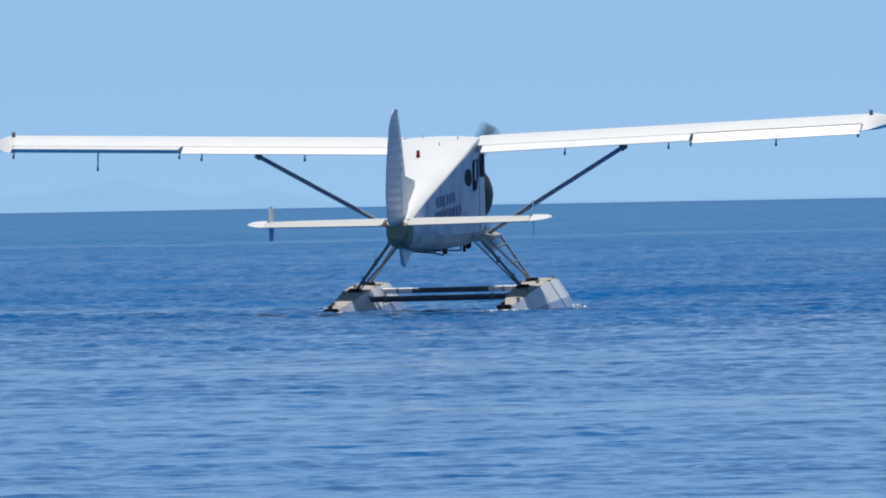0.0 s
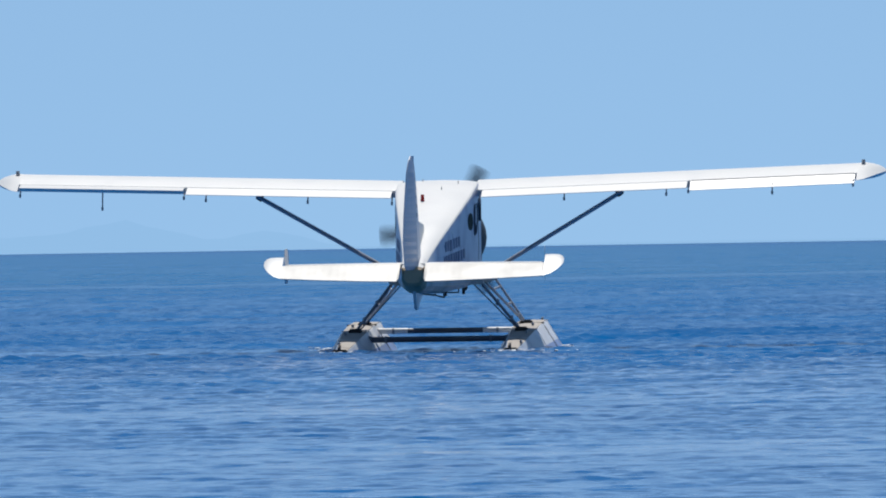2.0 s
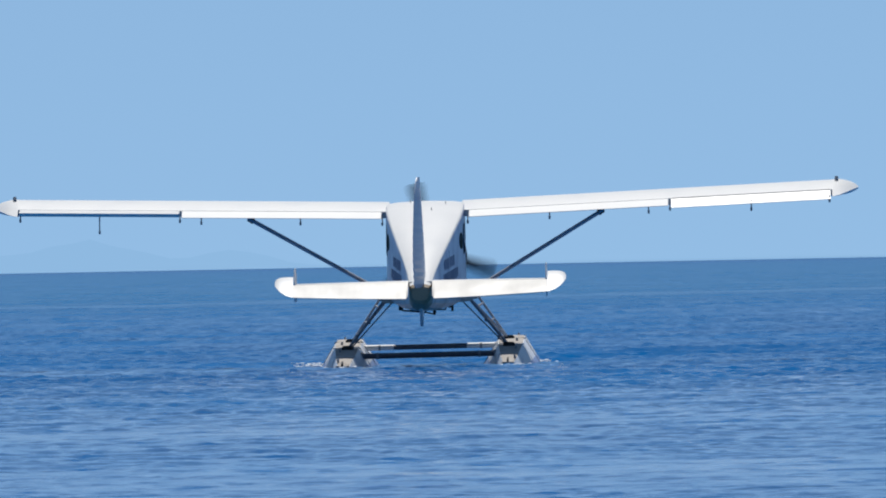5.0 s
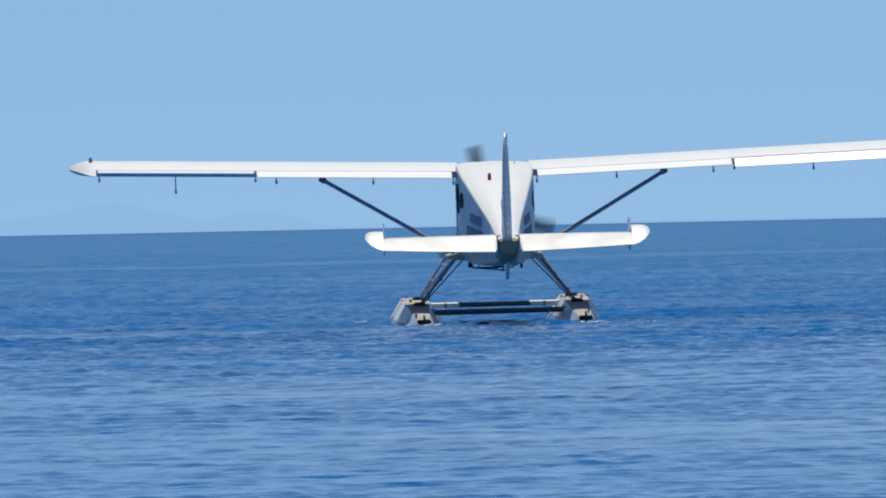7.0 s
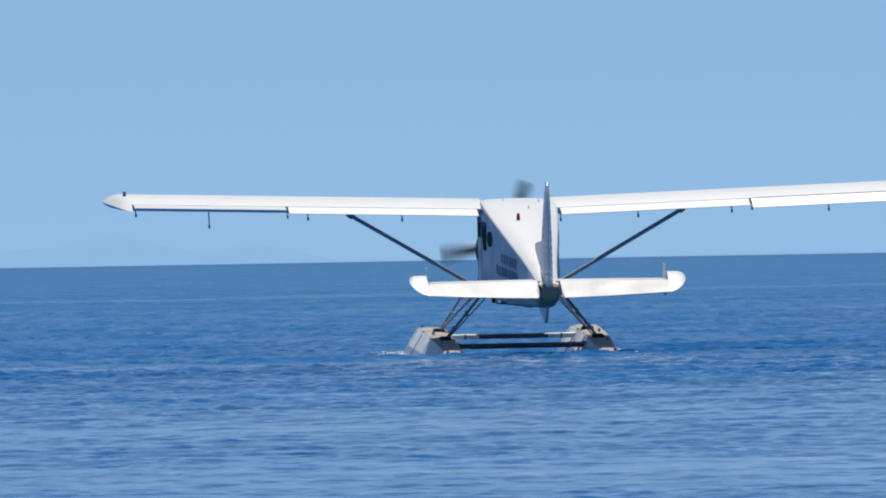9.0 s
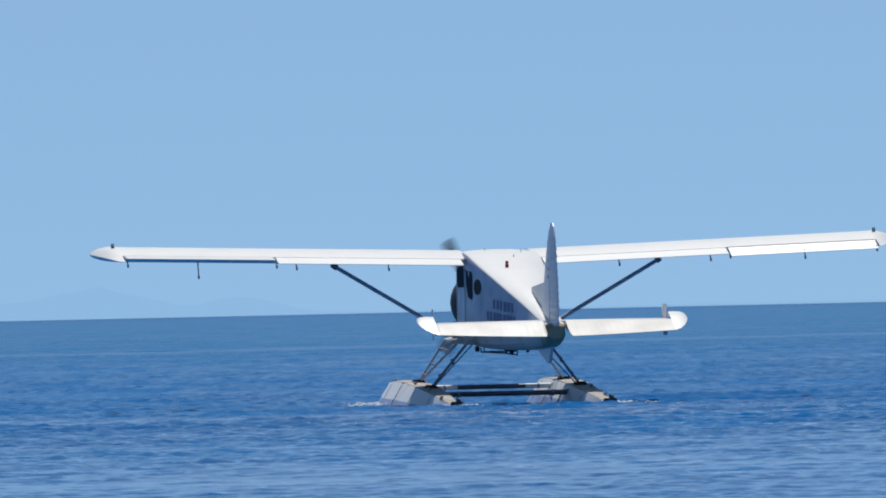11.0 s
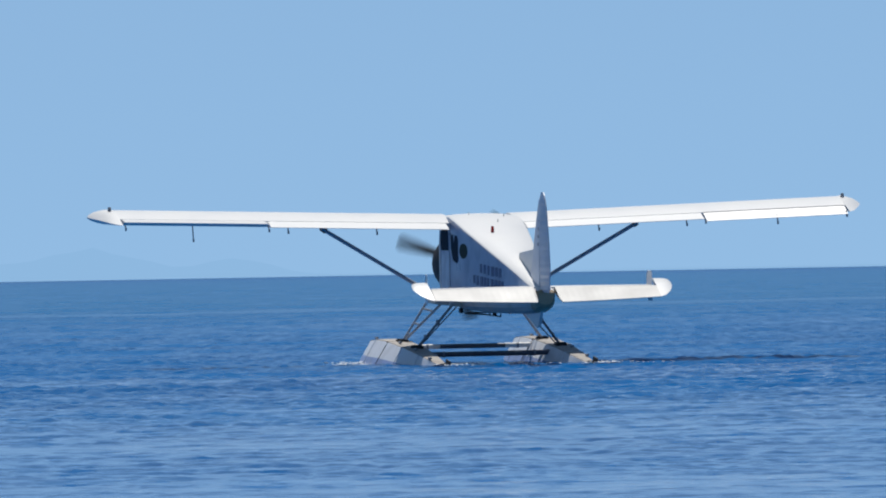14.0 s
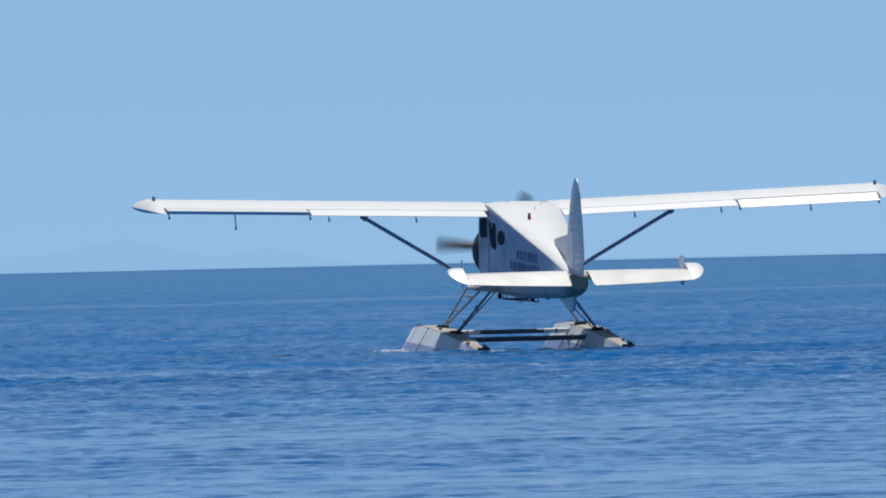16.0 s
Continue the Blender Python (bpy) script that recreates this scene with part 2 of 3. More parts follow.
WAVES = wave_set(90, 0.16, 1.0, 0.0052, 3, 62) + wave_set(24, 1.0, 5.0, 0.0024, 7, 55) + wave_set(8, 8, 30, 0.003, 9, 45)


def sea_rows():
    ys, y = [], 88.0
    while y < 4500:
        ys.append(y)
        y += y * (0.0009 if y < 190 else 0.0008 if y < 440 else 0.0012 if y < 650 else 0.004 if y < 1500 else 0.012)
    ys.append(4500.0)
    return np.array([-200.0, 0.0, 40.0] + ys)


def build_sea():
    ys = sea_rows()
    k = 500
    th = np.linspace(-1, 1, k)
    th = np.concatenate([[-2.5, -0.8, -0.25, -0.06], th * 0.035, [0.06, 0.25, 0.8, 2.5]])
    Y, T = np.meshgrid(ys, th, indexing="ij")
    X = T * np.maximum(Y, 88.0)
    dy = np.gradient(ys)[:, None] * np.ones_like(X)
    dx = 0.07 / k * np.maximum(Y, 88.0)
    inner = (np.abs(T) <= 0.0351) & (Y >= 88)
    Z = np.zeros_like(X)
    for lam, cx, cy, ph, amp in WAVES:
        # waves too short for the mesh, along or across, are left to the surface's grain
        keep = np.clip((lam / (np.abs(cy) * dy + 1e-6) - 2.6) / 1.6, 0, 1) * np.clip((lam / (np.abs(cx) * dx + 1e-6) - 2.6) / 1.6, 0, 1)
        arg = 2 * math.pi / lam * (X * cx + Y * cy) + ph
        Z += keep * amp * np.sin(arg)
    # calm near the shore, ruffled by the wind farther out, with slicks and gusts
    slope = np.interp(Y, [80, 140, 200, 240, 300, 600, 1500, 4500], [0.28, 0.38, 0.72, 0.95, 1.05, 1.4, 1.4, 0.6])
    patch = np.zeros_like(X)
    for lx, ly, ph, a in ((31, 23, 0.4, 0.13), (-47, 37, 2.0, 0.13), (19, -61, 4.1, 0.12), (90, 14, 1.2, 0.12), (9, 6.5, 0.3, 0.12), (-7, 9.5, 2.2, 0.12), (13, -4.7, 5.0, 0.1)):
        patch += a * np.sin(X / lx * 6.283 + Y / ly * 6.283 + ph)
    for y0, wide, tilt, a in ((705, 16, 2.0, 0.9), (1050, 30, -1.2, 0.45), (166, 7, 0.3, 0.3), (330, 9, -0.6, 0.4), (128, 5, 0.4, 0.3)):
        patch -= a * np.exp(-(((Y - y0 - tilt * X) / wide) ** 2))
    # a smooth lane and a wind-dark lane cross behind the aeroplane
    lee = np.interp(X, [-3, 4], [1.0, 0.25])
    patch -= 0.65 * lee * np.exp(-(((Y - 257 - 0.3 * X) / 5.5) ** 2))
    patch += 0.3 * lee * np.exp(-(((Y - 238 - 0.3 * X) / 6.0) ** 2))
    # cat's-paws close to the shore
    near = np.interp(Y, [150, 240], [0.8, 0.4])
    for lx, ly, ph, a in ((3.1, 4.3, 0.7, 0.25), (-2.3, 5.9, 3.3, 0.25), (4.7, -3.1, 1.9, 0.22)):
        patch += near * a * np.sin(X / lx * 6.283 + Y / ly * 6.283 + ph)
    # water churned along the aeroplane's way
    way = np.interp(Y, [245, 262, 275, 295], [-0.6, 0.4, 2.0, 3.2])
    patch += 0.25 * np.exp(-(((X - way) / 2.6) ** 2)) * np.interp(Y, [240, 250, 294, 300], [0, 1, 1, 0])
    patch += 0.2 * np.exp(-(((X - 5.0) / 2.8) ** 2) - ((Y - 276) / 10) ** 2)
    Z *= slope * np.clip(1 + patch, 0.15, 2.0)
    Z *= inner
    n, c = X.shape
    me = bpy.data.meshes.new("water")
    me.vertices.add(n * c)
    me.vertices.foreach_set("co", np.stack([X, Y, Z], -1).astype(np.float32).ravel())
    i = (np.arange(n - 1)[:, None] * c + np.arange(c - 1)[None, :]).ravel()
    quads = np.stack([i, i + 1, i + 1 + c, i + c], -1).astype(np.int32)
    me.loops.add(quads.size)
    me.loops.foreach_set("vertex_index", quads.ravel())
    me.polygons.add(len(quads))
    me.polygons.foreach_set("loop_start", np.arange(0, quads.size, 4, dtype=np.int32))
    me.polygons.foreach_set("use_smooth", np.ones(len(quads), dtype=bool))
    me.update()
    me.validate()
    me.materials.append(WATER)
    return tagged(new("water", me), "rippled deep blue open sea reaching the horizon", "sea", kind="structure")


sea = build_sea()


def build_hills():
    """A faint blue ridge far beyond the horizon, little darker than the sky, its haze painted as a glow."""
    m = bpy.data.materials.new("haze_glow")
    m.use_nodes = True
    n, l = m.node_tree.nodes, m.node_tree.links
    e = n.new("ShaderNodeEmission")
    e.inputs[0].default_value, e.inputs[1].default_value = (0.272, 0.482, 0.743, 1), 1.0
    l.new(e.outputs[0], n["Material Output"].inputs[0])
    bm = bmesh.new()
    top, bot, topb = [], [], []
    for i in range(121):
        x = -420 + 6 * i
        h = 9.5 * math.exp(-((x + 113) / 20) ** 2) + 6.5 * math.exp(-((x + 70) / 13) ** 2) + 6 * math.exp(-((x + 170) / 45) ** 2)
        h = h * (0.85 + 0.3 * noise.noise((x * 0.08, 2.1, 0))) + 0.6
        top.append(bm.verts.new((x, 4700, h)))
        bot.append(bm.verts.new((x, 4640, -3)))
        topb.append(bm.verts.new((x, 4780, -3)))
    for i in range(120):
        bm.faces.new((bot[i], bot[i + 1], top[i + 1], top[i]))
        bm.faces.new((top[i], top[i + 1], topb[i + 1], topb[i]))
    return tagged(new("backdrop", to_mesh(bm, "backdrop", m)), "faint blue hills beyond the horizon, haze painted as a glow", "distant hills", kind="structure")


build_hills()

# ---- seaplane ----
plane = tagged(new("seaplane"), "white high-wing floatplane taxiing on the sea", "seaplane")


def wing_z(x):
    return -0.345 + 0.0305 * (abs(x) - 0.6)


SECTION = [(0.0, 0.0), (0.36, 0.115), (0.7, 0.215), (1.0, 0.265), (1.25, 0.275), (1.42, 0.258), (1.54, 0.222), (1.6, 0.165), (1.56, 0.115), (1.4, 0.075), (1.0, 0.03), (0.6, 0.008), (0.36, 0.0), (0.2, -0.004)]
MAIN = [(0.37, 0.116)] + SECTION[2:12] + [(0.37, 0.002)]
HINGE_Y = 0.35


def build_wing(s):
    side = "port" if s < 0 else "starboard"
    xs = [0.62, 2.0, 3.4, 4.8, 6.2, 6.87]
    rings = [[(s * x, y, wing_z(x) + z) for y, z in MAIN] for x in xs]
    wing = part("wing", loft(rings), WHITE, plane, "white metal wing panel, " + side + " side")
    # rounded, upswept tip
    tip = []
    for x, y0, y1, up, sq in ((6.87, 0.0, 1.6, 0.0, 1.0), (6.98, 0.12, 1.6, 0.015, 0.97), (7.09, 0.36, 1.58, 0.05, 0.76), (7.19, 0.62, 1.52, 0.085, 0.52), (7.27, 0.9, 1.42, 0.11, 0.27), (7.315, 1.08, 1.3, 0.125, 0.05)):
        ring = []
        for y, z in SECTION:
            t = y / 1.6
            # the lower skin bulges below the swept-up trailing edge
            belly = 0.9 * up * (sq + 0.15) * math.sin(math.pi * min(1.0, t * 1.1)) if z < 0.08 else 0.0
            ring.append((s * x, y0 + (y1 - y0) * t, wing_z(x) + up - belly + z * sq))
        tip.append(ring)
    part("wing_tip", loft(tip), WHITE, plane)
    light = tube((s * 6.95, 0.95, wing_z(6.95) + 0.26), (s * 6.95, 0.95, wing_z(6.95) + 0.33), 0.035, 0.028)
    part("tip_light", light, SEAM, plane, "small grey wing-tip lamp")

    def surface(name, x0, x1, turn, label):
        hz0 = wing_z((x0 + x1) / 2) + 0.06
        sec = [(0.0, 0.0), (0.18, 0.058), (0.33, 0.108), (0.355, 0.06), (0.33, 0.004), (0.2, -0.004), (0.0, -0.008)]
        bm = bmesh.new()
        loft([[(s * x, y, wing_z(x) + z) for y, z in sec] for x in (x0, (x0 + x1) / 2, x1)], bm)
        piv = Vector((s * (x0 + x1) / 2, HINGE_Y, hz0))
        ax = Vector((x1 - x0, 0, wing_z(x1) - wing_z(x0))).normalized()
        if s < 0:
            ax.z = -ax.z
        bmesh.ops.rotate(bm, cent=piv, matrix=Matrix.Rotation(radians(turn), 3, ax), verts=bm.verts)
        return part(name, bm, WHITE, wing, label)

    surface("flap", 0.74, 4.10, 0, "white wing flap")
    surface("aileron", 4.15, 6.84, -10 if s < 0 else 7, "white aileron, raised" if s < 0 else "white aileron, drooped")
    if s > 0:
        # raised grey strip stands for the shade in the open hinge gap
        gap = [[(s * x, y, wing_z(x) + z) for y, z in ((0.355, 0.1), (0.376, 0.106), (0.376, 0.124), (0.355, 0.118))] for x in (4.16, 6.83)]
        part("hinge_gap_strip", loft(gap), SEAM, wing, "grey strip for the shaded gap along the aileron hinge")
    for x, drop, lean in ((0.72, 0.10, 0), (2.10, 0.10, 0), (3.77, 0.10, 0), (4.13, 0.07, 0), (5.5, 0.27 if s < 0 else 0.15, 0.0), (6.82, 0.08, 0)):
        z = wing_z(x)
        y = 0.32 if drop > 0.2 else 0.02
        b = tube((s * x, y + 0.08, z + 0.01), (s * (x - lean), y, z - drop), 0.012, 0.012, 6)
        tube((s * (x - lean), y, z - drop + 0.035), (s * (x - lean), y, z - drop - 0.02), 0.02, 0.016, 8, b)
        part("hinge_arm", b, STRUT, wing, "dark hinge bracket with a weight")
    # lift strut, streamlined tube with end fittings
    a, c = (s * 3.0, 0.8, wing_z(3.0) - 0.015), (s * 0.62, 1.25, -1.68)
    strut = part("wing_strut", tube(a, c, 0.085, 0.085, 14, flat=0.42, long=(0, 1, 0)), LIFT, plane, "dark streamlined lift strut")
    part("fitting", tube(Vector(a) + (Vector(c) - Vector(a)) * 0.035, Vector(a) + (Vector(c) - Vector(a)) * 0.0, 0.07, 0.06, 10, flat=0.8), RUBBER, strut)
    return wing


def fus_ring(y, w, zb, zc, zt):
    h = zc - zb
    d = zt - zc
    k = min(1.0, h / 0.6)
    half = [(0.0, zb), (w * 0.4, zb + 0.008 * k), (w * 0.7, zb + 0.045 * k), (w * 0.9, zb + 0.12 * k), (w, zb + 0.25 * k), (w, zb + h * 0.55), (w, zc - 0.06 * k), (w, zc - 0.02 * k), (w * 0.985, zc + 0.1 * d), (w * 0.95, zc + 0.3 * d), (w * 0.72, zc + d * 0.7), (w * 0.4, zc + d * 0.92)]
    return [(x, y, z) for x, z in half] + [(0, y, zt)] + [(-x, y, z) for x, z in reversed(half[1:])]


FUS = [(1.85, 0.56, -1.6, -0.58, -0.49), (1.6, 0.6, -1.68, -0.38, -0.3), (1.42, 0.63, -1.72, -0.2, -0.13), (1.0, 0.65, -1.79, -0.115, -0.065), (0.5, 0.66, -1.84, -0.13, -0.085), (0.0, 0.66, -1.86, -0.21, -0.15), (-0.6, 0.615, -1.87, -0.36, -0.285), (-1.2, 0.555, -1.88, -0.51, -0.43), (-2.2, 0.44, -1.88, -0.77, -0.69), (-3.2, 0.32, -1.87, -1.03, -0.95), (-4.0, 0.235, -1.85, -1.24, -1.17), (-4.5, 0.2, -1.83, -1.36, -1.29), (-4.8, 0.187, -1.77, -1.42, -1.36), (-4.93, 0.175, -1.72, -1.44, -1.4), (-4.98, 0.14, -1.67, -1.47, -1.45)]


def fus_at(y):
    for a, b in zip(FUS, FUS[1:]):
        if a[0] >= y >= b[0]:
            t = (a[0] - y) / (a[0] - b[0])
            return [p + (q - p) * t for p, q in zip(a, b)]


def build_fuselage():
    body = part("fuselage", loft([fus_ring(*s) for s in FUS], mat=lambda c: 1 if c.z < fus_at(min(1.84, max(-4.97, c.y)))[2] + 0.2 and c.y > -4.62 else 3 if c.y < -4.62 and c.z < -1.41 else 2 if abs(c.x) > 0.97 * fus_at(min(1.84, max(-4.97, c.y)))[1] and c.y < 1.4 else 0), [WHITE, BELLY, SIDE, TAILEND], plane, "white slab-sided fuselage with grey belly, shade painted on its sides", angle=16)
    # engine cowling, a short barrel with an open black lip
    rings = []
    for y, r in ((1.8, 0.56), (1.98, 0.6), (2.3, 0.61), (2.46, 0.59), (2.58, 0.53), (2.6, 0.46), (2.5, 0.43)):
        rings.append([(0.03 + (r + 0.015) * math.cos(6.2832 * i / 28), y, -1.04 + 0.04 * (y - 1.8) + r * 0.98 * math.sin(6.2832 * i / 28)) for i in range(28)])
    part("cowling", loft(rings), BLACK, plane, "black round engine cowling")
    # cabin windows, both sides, and windscreen
    for s in (-1, 1):
        def pane(outline, label):
            q = [(s * fus_at(y)[1], y, z) for y, z in outline]
            part("cabin_window", loft([[(x - s * 0.01, y, z) for x, y, z in q], [(x + s * 0.007, y, z) for x, y, z in q]]), OVALGLASS if "oval" in label else GLASS, body, label)

        pane(((0.5, -0.74), (1.24, -0.74), (1.3, -0.6), (1.28, -0.44), (1.16, -0.36), (0.56, -0.36), (0.5, -0.42)), "dark tinted front door window")
        pane(((-0.2, -0.97), (0.06, -0.92), (0.25, -0.7), (0.28, -0.48), (0.2, -0.44), (-0.2, -0.46), (-0.27, -0.54), (-0.27, -0.91)), "dark tinted rear door window")
        pane([(-0.62 + 0.25 * math.cos(a), -0.74 + 0.14 * math.sin(a)) for a in [6.2832 * i / 20 for i in range(20)]], "oval olive-tinted rear cabin window")
        # door frame seam
        for y in (0.4, 1.36):
            part("door_seam", box(s * fus_at(y)[1] - 0.006, s * fus_at(y)[1] + 0.006, y - 0.012, y + 0.012, -1.6, -0.38), SEAM, body)
        # two lines of lettering shown as plain bars
        bars = [(-1.6 - 0.215 * i, -0.965 - 0.014 * i, 0.18) for i in range(6)] + [(-1.2 - 0.2 * i, -1.17 - 0.013 * i, 0.17) for i in range(9)]
        rnd = random.Random(4)
        for y1, z1, tall in bars:
            y0, z0 = y1 - rnd.uniform(0.1, 0.165), z1 - tall * rnd.uniform(0.9, 1.05)
            bm = bmesh.new()
            q = []
            for y, z in ((y0, z0), (y1, z0), (y1, z1), (y0, z1)):
                q.append((s * fus_at(y)[1], y, z))
            loft([[(x - s * 0.01, y, z) for x, y, z in q], [(x + s * 0.006, y, z) for x, y, z in q]], bm)
            part("lettering_bar", bm, MARK, body)
    ws = [(-0.5, 1.84, -0.52), (0.5, 1.84, -0.52), (0.52, 1.46, -0.17), (-0.52, 1.46, -0.17)]
    part("windscreen", loft([[(x, y, z) for x, y, z in ws], [(x, y + 0.03, z + 0.05) for x, y, z in ws]]), GLASS, body, "dark sloping windscreen")
    # beacon and aerials on the roof
    z = fus_at(-1.0)[4]
    part("beacon", tube((-0.137, -1.0, z - 0.02), (-0.137, -1.0, z + 0.1), 0.035, 0.026, 12), RED, body, "red flashing beacon")
    for x, y in ((0.12, -0.25), (0.35, 0.3), (-0.25, 0.6)):
        part("aerial", tube((x, y, fus_at(y)[4] - 0.05), (x, y - 0.03, fus_at(y)[4] + 0.045), 0.012, 0.006, 6), SEAM, body)
    # belly pipes, steps and drains
    for p, q, r in (((-0.42, 0.25, -1.9), (-0.02, -0.1, -1.935), 0.014), ((-0.02, -0.1, -1.935), (0.14, -0.3, -1.97), 0.012), ((-0.3, 0.6, -1.9), (0.3, 0.7, -1.905), 0.012)):
        rod = tube(p, q, r, r, 8)
        for e in (p, q):
            tube((e[0], e[1], -1.83), e, 0.012, 0.012, 6, rod)
        part("belly_pipe", rod, RUBBER, body, "dark pipe slung under the belly")
    for x, y, w, l in ((0.0, -0.35, 0.1, 0.05), (0.42, 0.2, 0.02, 0.09), (-0.46, 0.4, 0.03, 0.06), (0.12, 0.15, 0.025, 0.12)):
        part("belly_fitting", box(x - w, x + w, y - 0.08, y + 0.08, -1.84 - l, -1.8, bevel=0.008), RUBBER, body)
    part("exhaust", tube((0.3, 1.8, -1.62), (0.36, 1.2, -1.84), 0.055, 0.05, 10), RUBBER, body, "sooty exhaust stub")
    return body


def build_tail():
    STAB_Z = -1.40
    HY = -4.76
    for s in (-1, 1):
        rings = []
        for x, le, t in ((0.05, -3.82, 0.07), (0.8, -3.98, 0.06), (1.6, -4.15, 0.048), (2.06, -4.27, 0.038)):
            z = STAB_Z + 0.008 * x
            rings.append([(s * x, HY + 0.005, z + t * 0.6), (s * x, (HY + le) / 2, z + t * 0.8), (s * x, le + 0.08, z + t * 0.6), (s * x, le, z + 0.01), (s * x, le + 0.08, z - t * 0.5), (s * x, (HY + le) / 2, z - t * 0.8), (s * x, HY + 0.005, z - t * 0.6)])
        part("tailplane", loft(rings), WHITE, plane, "white fixed tailplane")
        # small upright fin on the tailplane
        fin = [(-4.46, -1.66), (-4.2, -1.65), (-4.1, -1.45), (-4.12, -1.17), (-4.22, -1.1), (-4.44, -1.11)]
        fp = plate(fin, 0.008, at=s * 2.08)
        bmesh.ops.rotate(fp, cent=(s * 2.08, -4.28, 0), matrix=Matrix.Rotation(radians(-5 if s < 0 else 4), 3, "Z"), verts=fp.verts)
        part("finlet", fp, PALE, plane, "pale grey auxiliary fin plate")
    fin = []
    for z, le, te, t in ((-1.42, -3.35, -4.72, 0.085), (-1.0, -3.78, -4.74, 0.078), (-0.6, -4.0, -4.76, 0.068), (-0.1, -4.28, -4.79, 0.05), (0.2, -4.5, -4.81, 0.036), (0.33, -4.68, -4.82, 0.018)):
        fin.append([(0, le, z), (t * 0.7, le - (le - te) * 0.25, z), (t, le - (le - te) * 0.6, z), (t * 0.85, te, z), (-t * 0.85, te, z), (-t, le - (le - te) * 0.6, z), (-t * 0.7, le - (le - te) * 0.25, z)])
    f = part("fin", loft(fin), FINPAINT, plane, "white upright tail fin", angle=12)
    # dorsal fillet
    d = [(-2.75, -0.88), (-2.8, -0.75), (-4.2, -0.66), (-4.45, -1.3), (-3.4, -1.05)]
    part("dorsal_fillet", plate(d, 0.05, at=0, bevel=0.01), WHITE, f)
    for s in (-1, 1):
        for z, l, t in ((-0.16, 0.14, 0.047), (-0.3, 0.16, 0.053), (-0.44, 0.16, 0.059), (-0.58, 0.18, 0.064)):
            part("registration_bar", box(s * t * 0.93 - 0.005, s * t * 0.93 + 0.005, -4.7, -4.7 + l * 0.6, z - 0.03, z + 0.03), GREY, f)
    v = [(-3.1, -1.84), (-4.62, -1.8), (-4.4, -2.08), (-4.2, -2.11)]
    part("ventral_fin", plate(v, 0.05, at=0, bevel=0.008), WHITE, plane, "white seaplane ventral fin")


def build_rudder():
    prof = [(-1.46, 0.42, 0.06), (-1.4, 0.52, 0.075), (-1.0, 0.6, 0.072), (-0.6, 0.54, 0.066), (-0.2, 0.43, 0.054), (0.1, 0.33, 0.042), (0.28, 0.21, 0.028), (0.367, 0.08, 0.012)]
    rings = []
    for i in range(29):
        z = -1.46 + (0.367 + 1.46) * i / 28
        for a, b in zip(prof, prof[1:]):
            if a[0] <= z <= b[0] + 1e-6:
                t = (z - a[0]) / (b[0] - a[0])
                c, h = a[1] + (b[1] - a[1]) * t, a[2] + (b[2] - a[2]) * t
        rib = 1.4 if i % 2 else 0.72  # pressed stiffening ribs
        rings.append([(0.03, 0.03, z), (h, -0.02, z), (h * 0.72 * rib, -c * 0.45, z), (0.008, -c, z), (-0.008, -c, z), (-h * 0.72 * rib, -c * 0.45, z), (-h, -0.02, z), (-0.03, 0.03, z)])
    bm = loft(rings)
    ob = part("rudder", bm, FINPAINT, plane, "pale grey ribbed rudder", angle=10)
    ob.location = (0, -4.83, 0)
    return ob


def build_elevator(s):
    bm = bmesh.new()
    rings = []
    n = 64
    for i in range(n + 1):
        x = 0.2 + (2.1 - 0.2) * i / n
        c = 0.62 - 0.17 * (i / n) ** 1.4
        h = (0.055 - 0.016 * i / n) * (1.016 if i % 4 < 2 else 0.981)
        if i == 0:
            c = 0.5
        rings.append([(s * x, 0.05, 0.0), (s * x, 0.0, 0.052 - 0.016 * i / n), (s * x, -0.07, h), (s * x, -c * 0.55, h * 0.7), (s * x, -c, 0.006), (s * x, -c, -0.006), (s * x, -c * 0.55, -h * 0.7), (s * x, -0.07, -h), (s * x, 0.0, -0.052 + 0.016 * i / n)])
    loft(rings, bm)
    ob = part("elevator", bm, FABRIC, plane, "white ribbed elevator", angle=20)
    ob.location = (0, -4.78, -1.40)
    horn = []
    for x, y0, y1, h in ((2.105, -0.45, 0.42, 0.036), (2.22, -0.36, 0.425, 0.034), (2.32, -0.2, 0.41, 0.028), (2.38, -0.04, 0.35, 0.018), (2.41, 0.08, 0.25, 0.005)):
        m = (y0 + y1) / 2
        horn.append([(s * x, y1, 0), (s * x, y1 - (y1 - y0) * 0.12, h), (s * x, m, h * 0.9), (s * x, y0, 0.004), (s * x, y0, -0.004), (s * x, m, -h * 0.9), (s * x, y1 - (y1 - y0) * 0.12, -h)])
    part("horn_balance", loft(horn), WHITE, ob)
    return ob


FLOAT_X = 1.38
# y, deck height, deck half width, chine half width, chine depth, keel depth
FLOAT = [(-2.85, -2.88, 0.048, 0.057, 0.16, 0.2), (-2.2, -2.8, 0.096, 0.131, 0.22, 0.3), (-1.2, -2.68, 0.165, 0.29, 0.32, 0.45), (0.0, -2.56, 0.216, 0.41, 0.38, 0.6), (0.5, -2.52, 0.235, 0.455, 0.4, 0.72), (1.8, -2.44, 0.245, 0.5, 0.45, 0.78), (2.7, -2.42, 0.238, 0.49, 0.46, 0.76), (3.38, -2.44, 0.2, 0.43, 0.4, 0.66), (3.83, -2.47, 0.135, 0.3, 0.3, 0.5), (4.12, -2.52, 0.06, 0.14, 0.16, 0.3), (4.21, -2.58, 0.024, 0.032, 0.06, 0.14)]


